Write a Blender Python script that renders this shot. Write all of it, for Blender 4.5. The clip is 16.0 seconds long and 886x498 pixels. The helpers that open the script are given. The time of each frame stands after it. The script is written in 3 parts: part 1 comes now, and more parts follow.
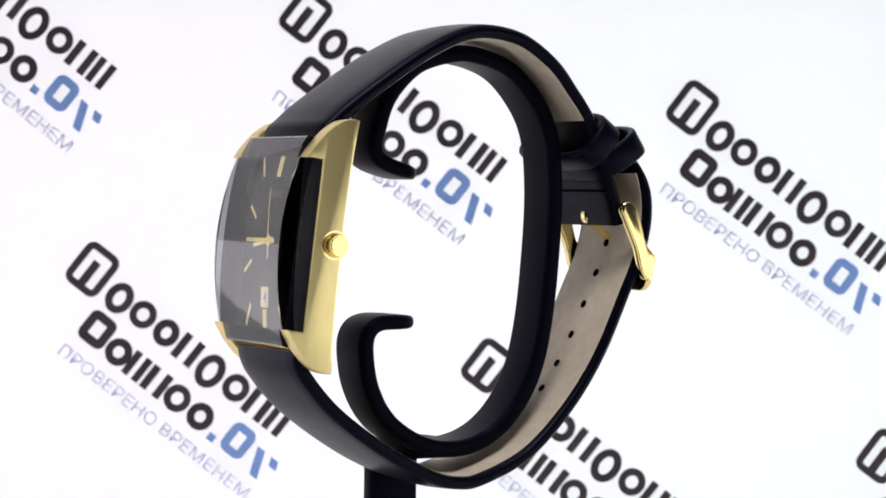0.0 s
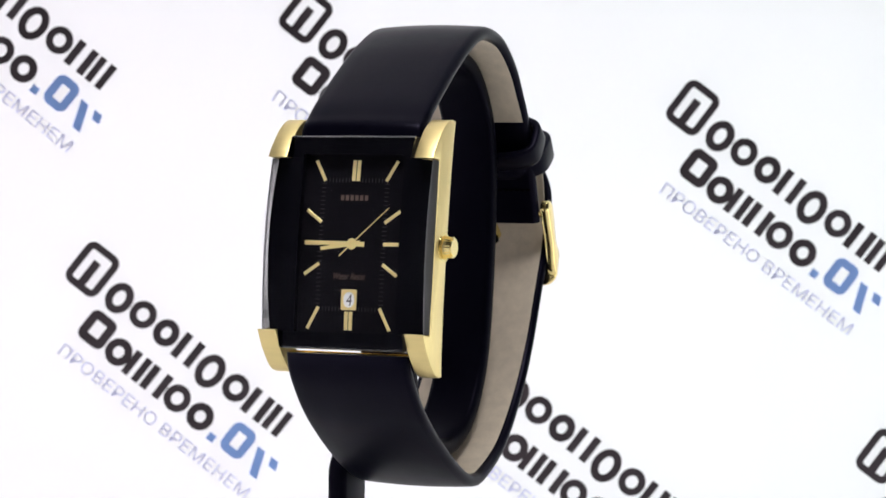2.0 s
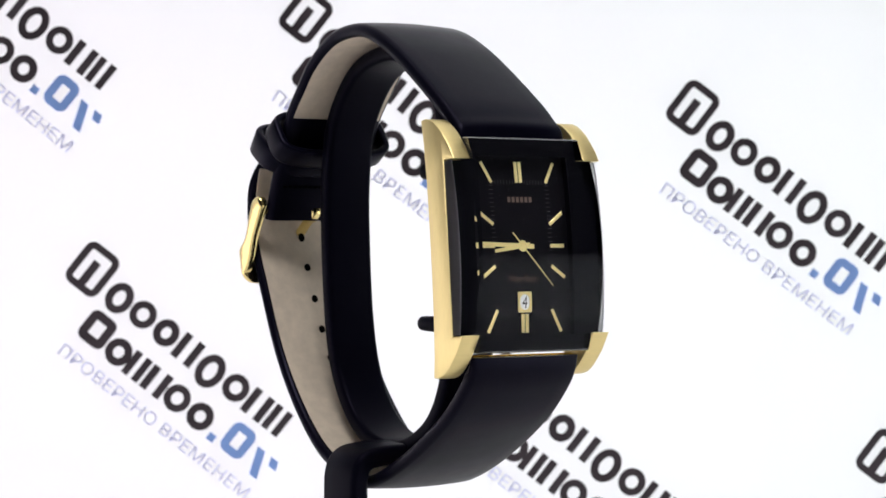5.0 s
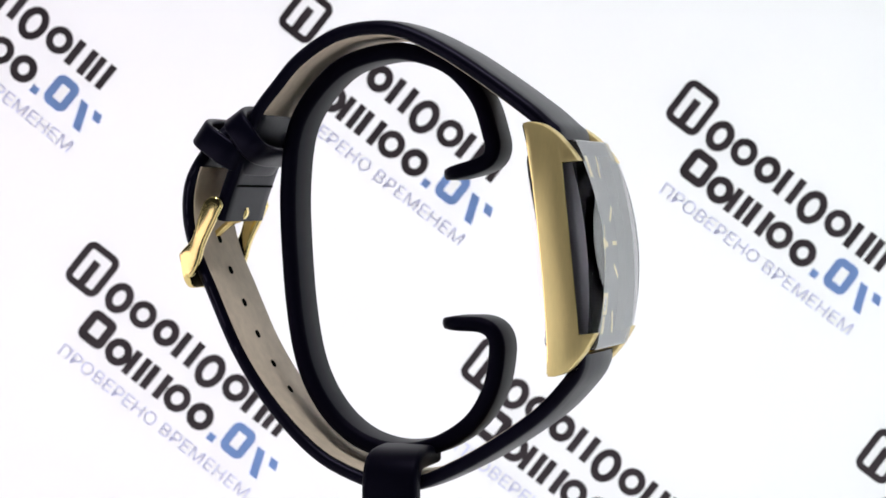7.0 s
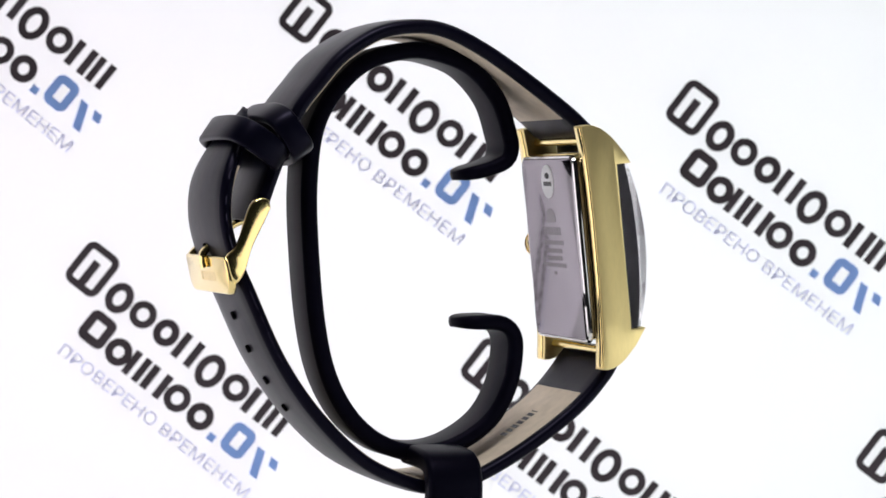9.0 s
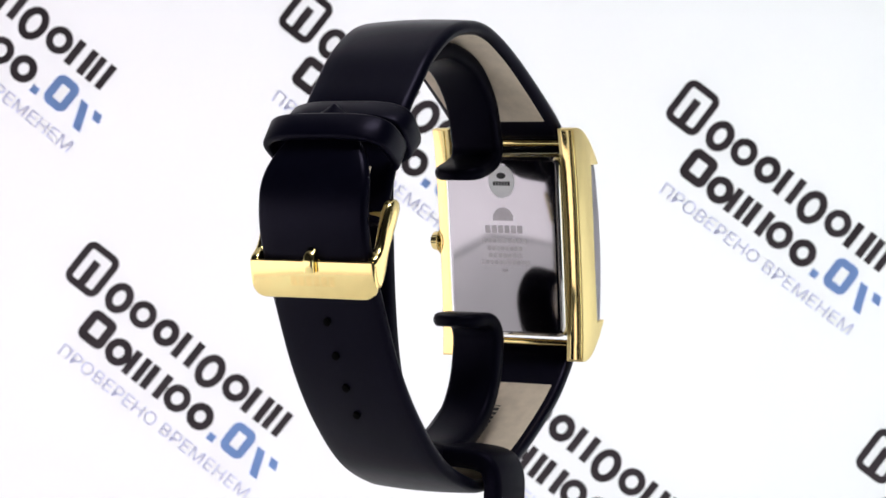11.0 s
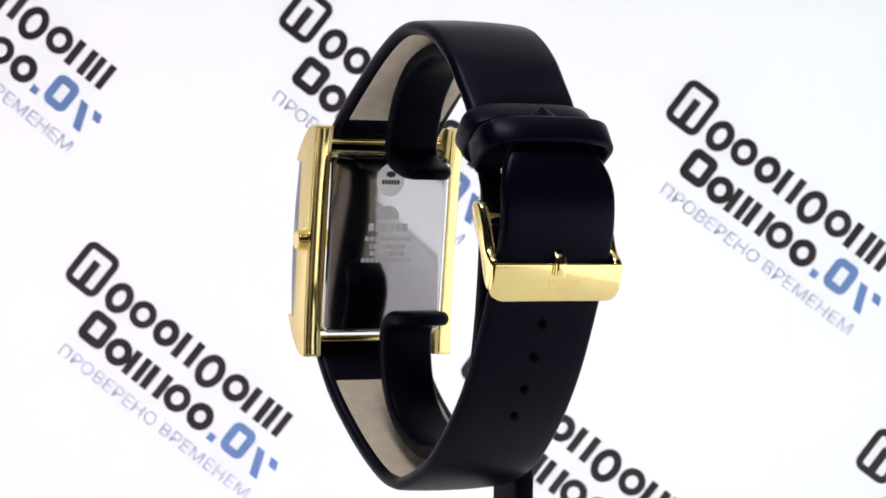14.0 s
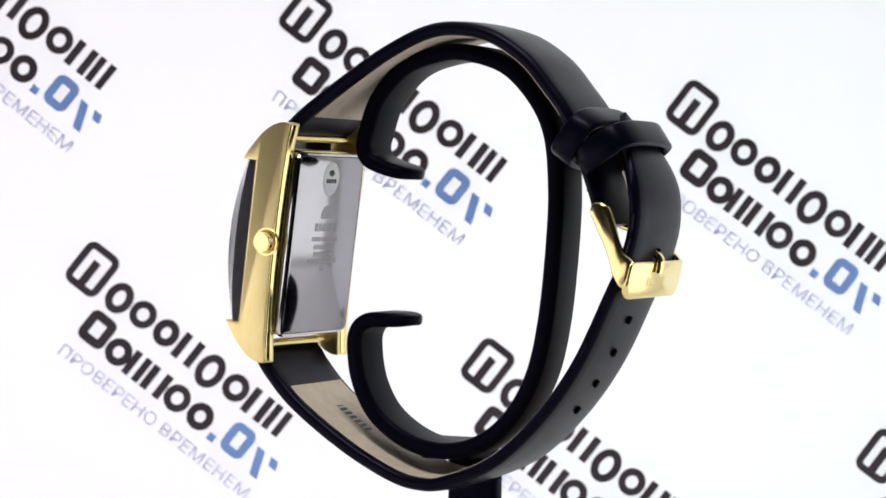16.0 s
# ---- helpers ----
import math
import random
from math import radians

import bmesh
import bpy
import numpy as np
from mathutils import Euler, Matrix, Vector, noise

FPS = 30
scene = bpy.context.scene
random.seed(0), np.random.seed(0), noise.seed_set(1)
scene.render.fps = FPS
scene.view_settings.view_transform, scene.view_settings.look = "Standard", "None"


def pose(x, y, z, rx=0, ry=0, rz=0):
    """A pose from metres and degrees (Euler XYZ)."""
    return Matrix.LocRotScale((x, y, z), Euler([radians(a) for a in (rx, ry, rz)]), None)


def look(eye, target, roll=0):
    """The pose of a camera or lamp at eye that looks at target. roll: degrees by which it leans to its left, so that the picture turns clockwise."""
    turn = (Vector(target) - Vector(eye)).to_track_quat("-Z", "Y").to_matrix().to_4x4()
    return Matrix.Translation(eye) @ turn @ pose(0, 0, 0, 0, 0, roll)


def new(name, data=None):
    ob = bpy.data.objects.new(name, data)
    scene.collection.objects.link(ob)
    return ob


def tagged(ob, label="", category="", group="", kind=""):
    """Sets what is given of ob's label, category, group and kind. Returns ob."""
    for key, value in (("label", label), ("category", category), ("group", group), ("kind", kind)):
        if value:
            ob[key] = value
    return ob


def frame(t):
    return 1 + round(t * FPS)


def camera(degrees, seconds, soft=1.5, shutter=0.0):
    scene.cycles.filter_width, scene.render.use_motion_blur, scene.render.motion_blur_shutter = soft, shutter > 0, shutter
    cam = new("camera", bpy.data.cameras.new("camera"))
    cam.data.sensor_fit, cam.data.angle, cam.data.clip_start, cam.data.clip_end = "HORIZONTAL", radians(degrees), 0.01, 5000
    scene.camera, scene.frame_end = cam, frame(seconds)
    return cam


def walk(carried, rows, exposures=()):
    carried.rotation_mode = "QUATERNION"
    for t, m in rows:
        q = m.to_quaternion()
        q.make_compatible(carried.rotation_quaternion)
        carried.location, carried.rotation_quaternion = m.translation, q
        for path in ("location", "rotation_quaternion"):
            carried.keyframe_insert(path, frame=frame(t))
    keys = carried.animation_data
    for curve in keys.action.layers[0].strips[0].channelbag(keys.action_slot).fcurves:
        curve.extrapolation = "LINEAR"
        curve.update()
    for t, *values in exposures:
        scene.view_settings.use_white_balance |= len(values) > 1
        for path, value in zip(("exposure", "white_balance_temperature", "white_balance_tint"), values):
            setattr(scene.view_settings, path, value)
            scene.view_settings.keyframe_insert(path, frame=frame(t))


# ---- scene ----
cam = camera(20.46, 16.0, 1.6)
EYE = Vector((0.0, -0.4485, 0.1))
YAW, PITCH, ROLL = radians(0.2826), radians(1.2988), 0.759
AIM = EYE + Vector((math.sin(YAW) * math.cos(PITCH), math.cos(YAW) * math.cos(PITCH), -math.sin(PITCH)))
VIEW = look(EYE, AIM, ROLL)
walk(cam, [(0.0, VIEW), (16.0, VIEW)], exposures=[(0.0, 0.0), (16.0, 0.0)])
cam.data.dof.use_dof = True
cam.data.dof.focus_distance = 0.42
cam.data.dof.aperture_fstop = 75.0

# ---- light: a small unseen white light tent, lamps added in its roof and along the low side boards ----
world = bpy.data.worlds.new("world")
scene.world = world
world.use_nodes = True
world.node_tree.nodes["Background"].inputs[0].default_value = (0.5, 0.52, 0.55, 1)
world.node_tree.nodes["Background"].inputs[1].default_value = 0.1


def area_lamp(name, eye, target, sx, sy, watts, colour, spread=180):
    data = bpy.data.lights.new(name, "AREA")
    data.shape, data.size, data.size_y = "RECTANGLE", sx, sy
    data.energy, data.color, data.spread = watts, colour, radians(spread)
    ob = new(name, data)
    ob.matrix_world = look(eye, target)
    return ob


area_lamp("unseen_tent_lamp", (0, 0.04, 0.43), (0, 0.0401, 0.0), 0.40, 0.26, 0.10, (1.0, 0.985, 1.0))
# side lamps added out of view to brighten the gold and steel
area_lamp("unseen_tent_lamp", (-0.245, -0.135, 0.057), (0, -0.1351, 0.057), 0.57, 0.10, 0.17, (1.0, 0.93, 1.0))
area_lamp("unseen_tent_lamp", (0.245, -0.135, 0.057), (0, -0.1351, 0.057), 0.57, 0.10, 0.17, (0.93, 1.0, 1.0))
# two lamps added behind the backdrop shine through to whiten and tint it
area_lamp("added_backdrop_lamp", (-0.18, 0.50, 0.13), (-0.18, 0.2, 0.13), 0.38, 0.56, 4.35, (1.0, 0.895, 0.97))
area_lamp("added_backdrop_lamp", (0.18, 0.50, 0.13), (0.18, 0.2, 0.13), 0.38, 0.56, 4.35, (0.90, 1.0, 0.97))
# one lamp added above the camera to lift the lining, lugs and sticker
area_lamp("added_front_lamp", (0.0, -0.31, 0.72), (0, 0, 0.09), 0.40, 0.14, 3.1, (1.0, 0.98, 0.98))


# ---- materials ----
def material(name, colour, rough=0.5, metal=0.0, grain=0.0, grain_size=400.0, bump=0.0, bump_size=900.0,
             stretch=(1, 1, 1), **more):
    m = bpy.data.materials.new(name)
    m.use_nodes = True
    nt = m.node_tree
    b = nt.nodes["Principled BSDF"]
    b.inputs["Base Color"].default_value = (*colour, 1)
    b.inputs["Roughness"].default_value = rough
    b.inputs["Metallic"].default_value = metal
    for key, value in more.items():
        b.inputs[key.replace("_", " ")].default_value = value
    co = nt.nodes.new("ShaderNodeTexCoord")
    mp = nt.nodes.new("ShaderNodeMapping")
    mp.inputs["Scale"].default_value = stretch
    nt.links.new(co.outputs["Object"], mp.inputs["Vector"])
    if grain:
        fine = nt.nodes.new("ShaderNodeTexNoise")
        fine.inputs["Scale"].default_value = grain_size
        fine.inputs["Detail"].default_value = 6
        broad = nt.nodes.new("ShaderNodeTexNoise")
        broad.inputs["Scale"].default_value = grain_size * 0.12
        for n in (fine, broad):
            nt.links.new(mp.outputs[0], n.inputs["Vector"])
        add = nt.nodes.new("ShaderNodeMath")
        add.operation = "ADD"
        nt.links.new(fine.outputs["Fac"], add.inputs[0])
        nt.links.new(broad.outputs["Fac"], add.inputs[1])
        span = nt.nodes.new("ShaderNodeMapRange")
        span.inputs["From Min"].default_value, span.inputs["From Max"].default_value = 0.6, 1.4
        span.inputs["To Min"].default_value, span.inputs["To Max"].default_value = 1 - grain, 1 + grain
        nt.links.new(add.outputs[0], span.inputs["Value"])
        mul = nt.nodes.new("ShaderNodeVectorMath")
        mul.operation = "SCALE"
        mul.inputs[0].default_value = colour
        nt.links.new(span.outputs[0], mul.inputs["Scale"])
        nt.links.new(mul.outputs[0], b.inputs["Base Color"])
        rr = nt.nodes.new("ShaderNodeMapRange")
        rr.inputs["From Min"].default_value, rr.inputs["From Max"].default_value = 0.6, 1.4
        rr.inputs["To Min"].default_value, rr.inputs["To Max"].default_value = rough * (1 - 0.6 * grain), rough * (1 + 0.6 * grain)
        nt.links.new(add.outputs[0], rr.inputs["Value"])
        nt.links.new(rr.outputs[0], b.inputs["Roughness"])
    if bump:
        n = nt.nodes.new("ShaderNodeTexNoise")
        n.inputs["Scale"].default_value = bump_size
        n.inputs["Detail"].default_value = 4
        nt.links.new(mp.outputs[0], n.inputs["Vector"])
        bp = nt.nodes.new("ShaderNodeBump")
        bp.inputs["Strength"].default_value = bump
        bp.inputs["Distance"].default_value = 0.0002
        nt.links.new(n.outputs["Fac"], bp.inputs["Height"])
        nt.links.new(bp.outputs[0], b.inputs["Normal"])
    return m


GOLD_BRUSHED = material("brushed_gold", (0.90, 0.73, 0.34), 0.42, 1.0, 0.05, 500, 0.022, 900, (0.2, 6, 1))
GOLD = material("polished_gold", (1.0, 0.80, 0.35), 0.14, 1.0, 0.08, 300)
GOLD_SATIN = material("satin_gold", (1.0, 0.84, 0.42), 0.55, 1.0, 0.08, 600)
STEEL = material("polished_steel_back", (0.40, 0.38, 0.40), 0.09, 1.0, 0.05, 120, 0.004, 300, Specular_Tint=(0.55, 0.52, 0.55, 1))
CHROME = material("polished_steel", (0.72, 0.71, 0.70), 0.06, 1.0)
LEATHER = material("black_leather", (0.002, 0.002, 0.006), 0.33, 0.0, 0.16, 420, 0.03, 700, Specular_IOR_Level=0.10, Specular_Tint=(0.68, 0.62, 1.0, 1))
LEATHER_MATT = material("black_strap_underside", (0.004, 0.004, 0.006), 0.6, 0.0, 0.2, 600, 0.3, 1600, Specular_IOR_Level=0.2)
LINING = material("cream_suede", (0.62, 0.53, 0.42), 0.85, 0.0, 0.16, 500, 0.3, 2500)
STAND = material("black_satin_plastic", (0.002, 0.002, 0.005), 0.40, 0.0, 0.08, 300, 0.012, 1200, Specular_IOR_Level=0.045, Specular_Tint=(0.65, 0.58, 1.0, 1))
MASK = material("black_glass_print", (0.003, 0.003, 0.005), 0.3, 0.0, 0.05, 400, Specular_IOR_Level=0.03)
DIAL = material("black_dial", (0.006, 0.0055, 0.008), 0.45, 0.0, 0.2, 900, Specular_IOR_Level=0.05)
GLASS = bpy.data.materials.new("coated_mineral_glass")
GLASS.use_nodes = True
glass_nodes = GLASS.node_tree
glass_nodes.nodes.remove(glass_nodes.nodes["Principled BSDF"])
clear = glass_nodes.nodes.new("ShaderNodeBsdfRefraction")
clear.inputs["IOR"].default_value, clear.inputs["Roughness"].default_value = 1.24, 0.0
gloss = glass_nodes.nodes.new("ShaderNodeBsdfGlossy")
gloss.inputs["Roughness"].default_value = 0.03
graze = glass_nodes.nodes.new("ShaderNodeLayerWeight")
graze.inputs["Blend"].default_value = 0.5
steep = glass_nodes.nodes.new("ShaderNodeMath")
steep.operation, steep.inputs[1].default_value = "POWER", 2.8
share = glass_nodes.nodes.new("ShaderNodeMath")
share.operation, share.inputs[1].default_value = "MULTIPLY", 0.95
coat = glass_nodes.nodes.new("ShaderNodeMixShader")
glass_nodes.links.new(graze.outputs["Facing"], steep.inputs[0])
glass_nodes.links.new(steep.outputs[0], share.inputs[0])
glass_nodes.links.new(share.outputs[0], coat.inputs[0])
glass_nodes.links.new(clear.outputs[0], coat.inputs[1])
glass_nodes.links.new(gloss.outputs[0], coat.inputs[2])
glass_nodes.links.new(coat.outputs[0], glass_nodes.nodes["Material Output"].inputs["Surface"])
SMOKY = material("ground_glass", (0.40, 0.39, 0.42), 0.5, 0.0, Transmission_Weight=1.0, IOR=1.2, Specular_IOR_Level=0.4)
WHITE_PRINT = material("white_label", (0.94, 0.94, 0.95), 0.35, 0.0, 0.03, 500)
GREY_PRINT = material("etched_grey", (0.30, 0.285, 0.295), 0.34, 1.0, 0.1, 900, Specular_Tint=(0.5, 0.5, 0.5, 1))
INK = material("black_ink", (0.02, 0.02, 0.022), 0.5, 0.0, 0.1, 400)
DIM_GOLD = material("gold_print", (0.11, 0.07, 0.055), 0.5, 0.0, 0.1, 900)
DIM_GREY = material("grey_print", (0.022, 0.02, 0.024), 0.5, 0.0, 0.1, 900)
ENGRAVED = material("engraved_gold", (0.93, 0.71, 0.30), 0.24, 1.0, 0.1, 900)
# near black: painted shade of the punched holes, also the black stitches
HOLE_SHADE_STITCH = material("hole_shade_and_stitch_black", (0.001, 0.001, 0.001), 0.8, 0.0, 0.1, 900, Specular_IOR_Level=0.02)
PAPER = material("white_backdrop_vinyl", (0.80, 0.80, 0.81), 0.7, 0.0, 0.012, 30, 0.02, 300)
# half translucent, so that the lamps added behind it whiten it
paper_nodes = PAPER.node_tree
glow = paper_nodes.nodes.new("ShaderNodeBsdfTranslucent")
glow.inputs["Color"].default_value = (0.82, 0.82, 0.83, 1)
blend = paper_nodes.nodes.new("ShaderNodeMixShader")
blend.inputs[0].default_value = 0.5
paper_nodes.links.new(paper_nodes.nodes["Principled BSDF"].outputs[0], blend.inputs[1])
paper_nodes.links.new(glow.outputs[0], blend.inputs[2])
paper_nodes.links.new(blend.outputs[0], paper_nodes.nodes["Material Output"].inputs["Surface"])
PRINT_BLACK = material("backdrop_black_print", (0.036, 0.024, 0.031), 0.6, 0.0, 0.15, 60)
PRINT_BLUE = material("backdrop_blue_print", (0.25, 0.42, 0.86), 0.6, 0.0, 0.08, 60)
PRINT_PALE = material("backdrop_pale_blue_print", (0.64, 0.66, 0.92), 0.6, 0.0, 0.08, 60)
TENT = material("white_tent_cloth", (0.80, 0.80, 0.80), 0.8, 0.0, 0.03, 20, 0.1, 200)
ROOM = material("dark_room_wall", (0.05, 0.05, 0.055), 0.8, 0.0, 0.1, 5)

# ---- mesh helpers; shapes are drawn in millimetres ----
MM = 0.001
SHIFT = -2.4      # the strap's middle plane lies this far beside the turning axis
LEAN = Matrix.Translation((0.1, -24.45, 0.4)) @ pose(0, 0, 0, 0, 0, -1.2) @ pose(0, 0, 0, -6.6)   # the case, leaning back on the strap


def mesh_of(name, bm, mat, smooth=True, angle=35):
    bmesh.ops.recalc_face_normals(bm, faces=bm.faces[:])
    me = bpy.data.meshes.new(name)
    if smooth:
        for f in bm.faces:
            f.smooth = True
        for e in bm.edges:
            if len(e.link_faces) == 2 and e.calc_face_angle(0) > radians(angle):
                e.smooth = False
    bm.to_mesh(me)
    bm.free()
    me.materials.append(mat)
    return me


def part(name, bm, mat, parent, label="", lean=False, shift=True, angle=35):
    m = Matrix.Diagonal((MM, MM, MM, 1))
    if shift:
        m = m @ Matrix.Translation((SHIFT, 0, 0))
    if lean:
        m = m @ (LEAN if lean is True else lean)
    bmesh.ops.transform(bm, matrix=m, verts=bm.verts[:])
    ob = new(name, mesh_of(name, bm, mat, True, angle))
    ob.parent = parent
    return tagged(ob, label)


def catmull(pts, per=8):
    out = []
    n = len(pts)
    for i in range(n - 1):
        p0, p1, p2, p3 = (Vector(pts[max(0, min(n - 1, j))]) for j in (i - 1, i, i + 1, i + 2))
        for k in range(per):
            t = k / per
            out.append(0.5 * (2 * p1 + (p2 - p0) * t + (2 * p0 - 5 * p1 + 4 * p2 - p3) * t * t + (3 * p1 - p0 - 3 * p2 + p3) * t ** 3))
    out.append(Vector(pts[-1]))
    return out


def even(pts, step):
    """The same line, cut into even steps."""
    d = [0.0]
    for a, b in zip(pts, pts[1:]):
        d.append(d[-1] + (b - a).length)
    n = max(2, int(d[-1] / step))
    out, j = [], 0
    for i in range(n + 1):
        s = d[-1] * i / n
        while j < len(pts) - 2 and d[j + 1] < s:
            j += 1
        f = (s - d[j]) / max(1e-9, d[j + 1] - d[j])
        out.append(pts[j].lerp(pts[j + 1], min(1, max(0, f))))
    return out, d[-1]


def sweep(path, section, step=1.0, side=1):
    """Carries a closed section (x, n) along a line in the y, z plane; section(s, length) at s mm from its start."""
    pts, length = even(path, step)
    bm = bmesh.new()
    rings = []
    for i, p in enumerate(pts):
        a, b = pts[max(0, i - 1)], pts[min(len(pts) - 1, i + 1)]
        t = (b - a).normalized()
        nrm = Vector((-t[1], t[0])) * side
        s = length * i / (len(pts) - 1)
        rings.append([bm.verts.new((x, p[0] + nrm[0] * n, p[1] + nrm[1] * n)) for x, n in section(s, length)])
    for r, q in zip(rings, rings[1:]):
        for i in range(len(r)):
            j = (i + 1) % len(r)
            bm.faces.new((r[i], r[j], q[j], q[i]))
    bm.faces.new(rings[0][::-1])
    bm.faces.new(rings[-1])
    return bm


def rounded(hw, n0, n1, r, k=4):
    """A rounded rectangle, half width hw, from n0 to n1."""
    r = min(r, hw * 0.99, (n1 - n0) / 2 * 0.99)
    out = []
    for cx, cn, a0 in ((hw - r, n1 - r, 0), (-hw + r, n1 - r, 90), (-hw + r, n0 + r, 180), (hw - r, n0 + r, 270)):
        for i in range(k + 1):
            a = radians(a0 + 90 * i / k)
            out.append((cx + r * math.cos(a), cn + r * math.sin(a)))
    return out


def box(x0, x1, y0, y1, z0, z1, bevel=0.0, seg=2):
    bm = bmesh.new()
    bmesh.ops.create_cube(bm, size=1)
    for v in bm.verts:
        v.co = Vector(((x0 + x1) / 2 + v.co.x * (x1 - x0), (y0 + y1) / 2 + v.co.y * (y1 - y0), (z0 + z1) / 2 + v.co.z * (z1 - z0)))
    if bevel:
        bmesh.ops.bevel(bm, geom=bm.edges[:], offset=bevel, segments=seg, affect="EDGES", profile=0.5)
    return bm


def prism(poly, d0, d1, axis="x", bevel=0.0, seg=2):
    """A flat outline pushed from d0 to d1 along an axis: (y, z) along x, or (x, z) along y."""
    bm = bmesh.new()
    put = (lambda p, d: (d, p[0], p[1])) if axis == "x" else (lambda p, d: (p[0], d, p[1]))
    a = [bm.verts.new(put(p, d0)) for p in poly]
    b = [bm.verts.new(put(p, d1)) for p in poly]
    caps = [bm.faces.new(a), bm.faces.new(b[::-1])]
    for i in range(len(a)):
        j = (i + 1) % len(a)
        bm.faces.new((a[i], b[i], b[j], a[j]))
    bmesh.ops.recalc_face_normals(bm, faces=bm.faces[:])
    if bevel:
        rim = {e for f in caps for e in f.edges}
        bmesh.ops.bevel(bm, geom=list(rim), offset=bevel, segments=seg, affect="EDGES", profile=0.5)
    return bm


def join(*bms):
    out = bms[0]
    for b in bms[1:]:
        me = bpy.data.meshes.new("joined")
        b.to_mesh(me)
        b.free()
        out.from_mesh(me)
        bpy.data.meshes.remove(me)
    return out


def ellipse(cx, cz, rx, rz, n=40):
    return [(cx + rx * math.cos(2 * math.pi * i / n), cz + rz * math.sin(2 * math.pi * i / n)) for i in range(n)]


def writing(text, x0, x1, z0, z1, y, facing, shear=0.0, depth=0.02):
    """Built-in letters, fitted into a rectangle of the x, z plane at y; facing -1 is read from the front, 1 from behind."""
    cu = bpy.data.curves.new("letters", "FONT")
    cu.body, cu.shear, cu.resolution_u = text, shear, 3
    ob = bpy.data.objects.new("letters", cu)
    scene.collection.objects.link(ob)
    bpy.context.view_layer.update()
    me = bpy.data.meshes.new_from_object(ob.evaluated_get(bpy.context.evaluated_depsgraph_get()))
    bpy.data.objects.remove(ob)
    bm = bmesh.new()
    bm.from_mesh(me)
    bpy.data.meshes.remove(me)
    xs, ys = [v.co.x for v in bm.verts], [v.co.y for v in bm.verts]
    a, b, c, d = min(xs), max(xs), min(ys), max(ys)
    for v in bm.verts:
        fx, fz = (v.co.x - a) / (b - a), (v.co.y - c) / (d - c)
        if facing > 0:
            fx = 1 - fx
        v.co = Vector((x0 + (x1 - x0) * fx, y, z0 + (z1 - z0) * fz))
    out = bmesh.ops.extrude_face_region(bm, geom=bm.faces[:])
    for v in out["geom"]:
        if isinstance(v, bmesh.types.BMVert):
            v.co.y += depth * facing
    return bm


# ---- the tent and the room round it ----
def slab(name, x0, x1, y0, y1, z0, z1, mat, label, category):
    ob = new(name, mesh_of(name, box(x0, x1, y0, y1, z0, z1), mat, False))
    return tagged(ob, label, category, kind="structure")


slab("floor", -0.262, 0.262, -0.27, 0.2, -0.012, 0.0, TENT, "plain white table surface inside the light tent", "floor")
for name, x0, x1 in (("left", -0.262, -0.25), ("right", 0.25, 0.262)):
    slab("wall_rear_" + name, x0, x1, 0.06, 0.2, 0.0, 0.44, TENT, "white cloth side wall of the light tent", "wall")
    # low boards added out of view to give steel and gold something white to reflect
    slab("added_wall_low_" + name, x0, x1, -0.43, 0.058, 0.0, 0.112, TENT, "unseen low white board added to reflect in the watch", "wall")
slab("ceiling", -0.262, 0.262, -0.10, 0.2, 0.44, 0.452, TENT, "white cloth roof of the light tent", "ceiling")
slab("wall_room_front", -1.6, 1.6, -1.62, -1.6, -0.8, 1.6, ROOM, "dark wall of the room behind the camera", "wall")
slab("wall_room_back", -1.6, 1.6, 1.6, 1.62, -0.8, 1.6, ROOM, "dark wall of the room behind the tent", "wall")
slab("wall_room_left", -1.62, -1.6, -1.6, 1.6, -0.8, 1.6, ROOM, "dark side wall of the room", "wall")
slab("wall_room_right", 1.6, 1.62, -1.6, 1.6, -0.8, 1.6, ROOM, "dark side wall of the room", "wall")
slab("floor_room", -1.6, 1.6, -1.6, 1.6, -0.82, -0.8, ROOM, "dark floor of the room", "floor")
slab("ceiling_room", -1.6, 1.6, -1.6, 1.6, 1.6, 1.62, ROOM, "dark ceiling of the room", "ceiling")

# ---- the printed backdrop ----
backdrop = slab("backdrop", -0.262, 0.262, 0.2, 0.2012, -0.012, 0.452, PAPER,
                "white vinyl backdrop printed with slanted black and blue marks", "backdrop")
PX = 0.1493       # millimetres on the backdrop for one unit of the print's drawing


def ring_bm(cx, cz, rx, rz, w, n=28):
    """A flat ring with a round hole."""
    bm = bmesh.new()
    a = [bm.verts.new((x, 0, z)) for x, z in ellipse(cx, cz, rx, rz, n)]
    b = [bm.verts.new((x, 0, z)) for x, z in ellipse(cx, cz, rx - w, rz - w, n)]
    for i in range(n):
        j = (i + 1) % n
        bm.faces.new((a[i], a[j], b[j], b[i]))
    return bm


def patch(x0, x1, z0, z1):
    bm = bmesh.new()
    bm.faces.new([bm.verts.new(p) for p in ((x0, 0, z0), (x1, 0, z0), (x1, 0, z1), (x0, 0, z1))])
    return bm


def frame_bm(x0, x1, z0, z1, r, w):
    """A flat rounded frame."""
    cx, hz = (x0 + x1) / 2, (x1 - x0) / 2
    bm = bmesh.new()
    a = [bm.verts.new((cx + x, 0, z)) for x, z in rounded(hz, z0, z1, r)]
    b = [bm.verts.new((cx + x, 0, z)) for x, z in rounded(hz - w, z0 + w, z1 - w, max(1, r - w))]
    n = len(a)
    for i in range(n):
        j = (i + 1) % n
        bm.faces.new((a[i], a[j], b[j], b[i]))
    return bm


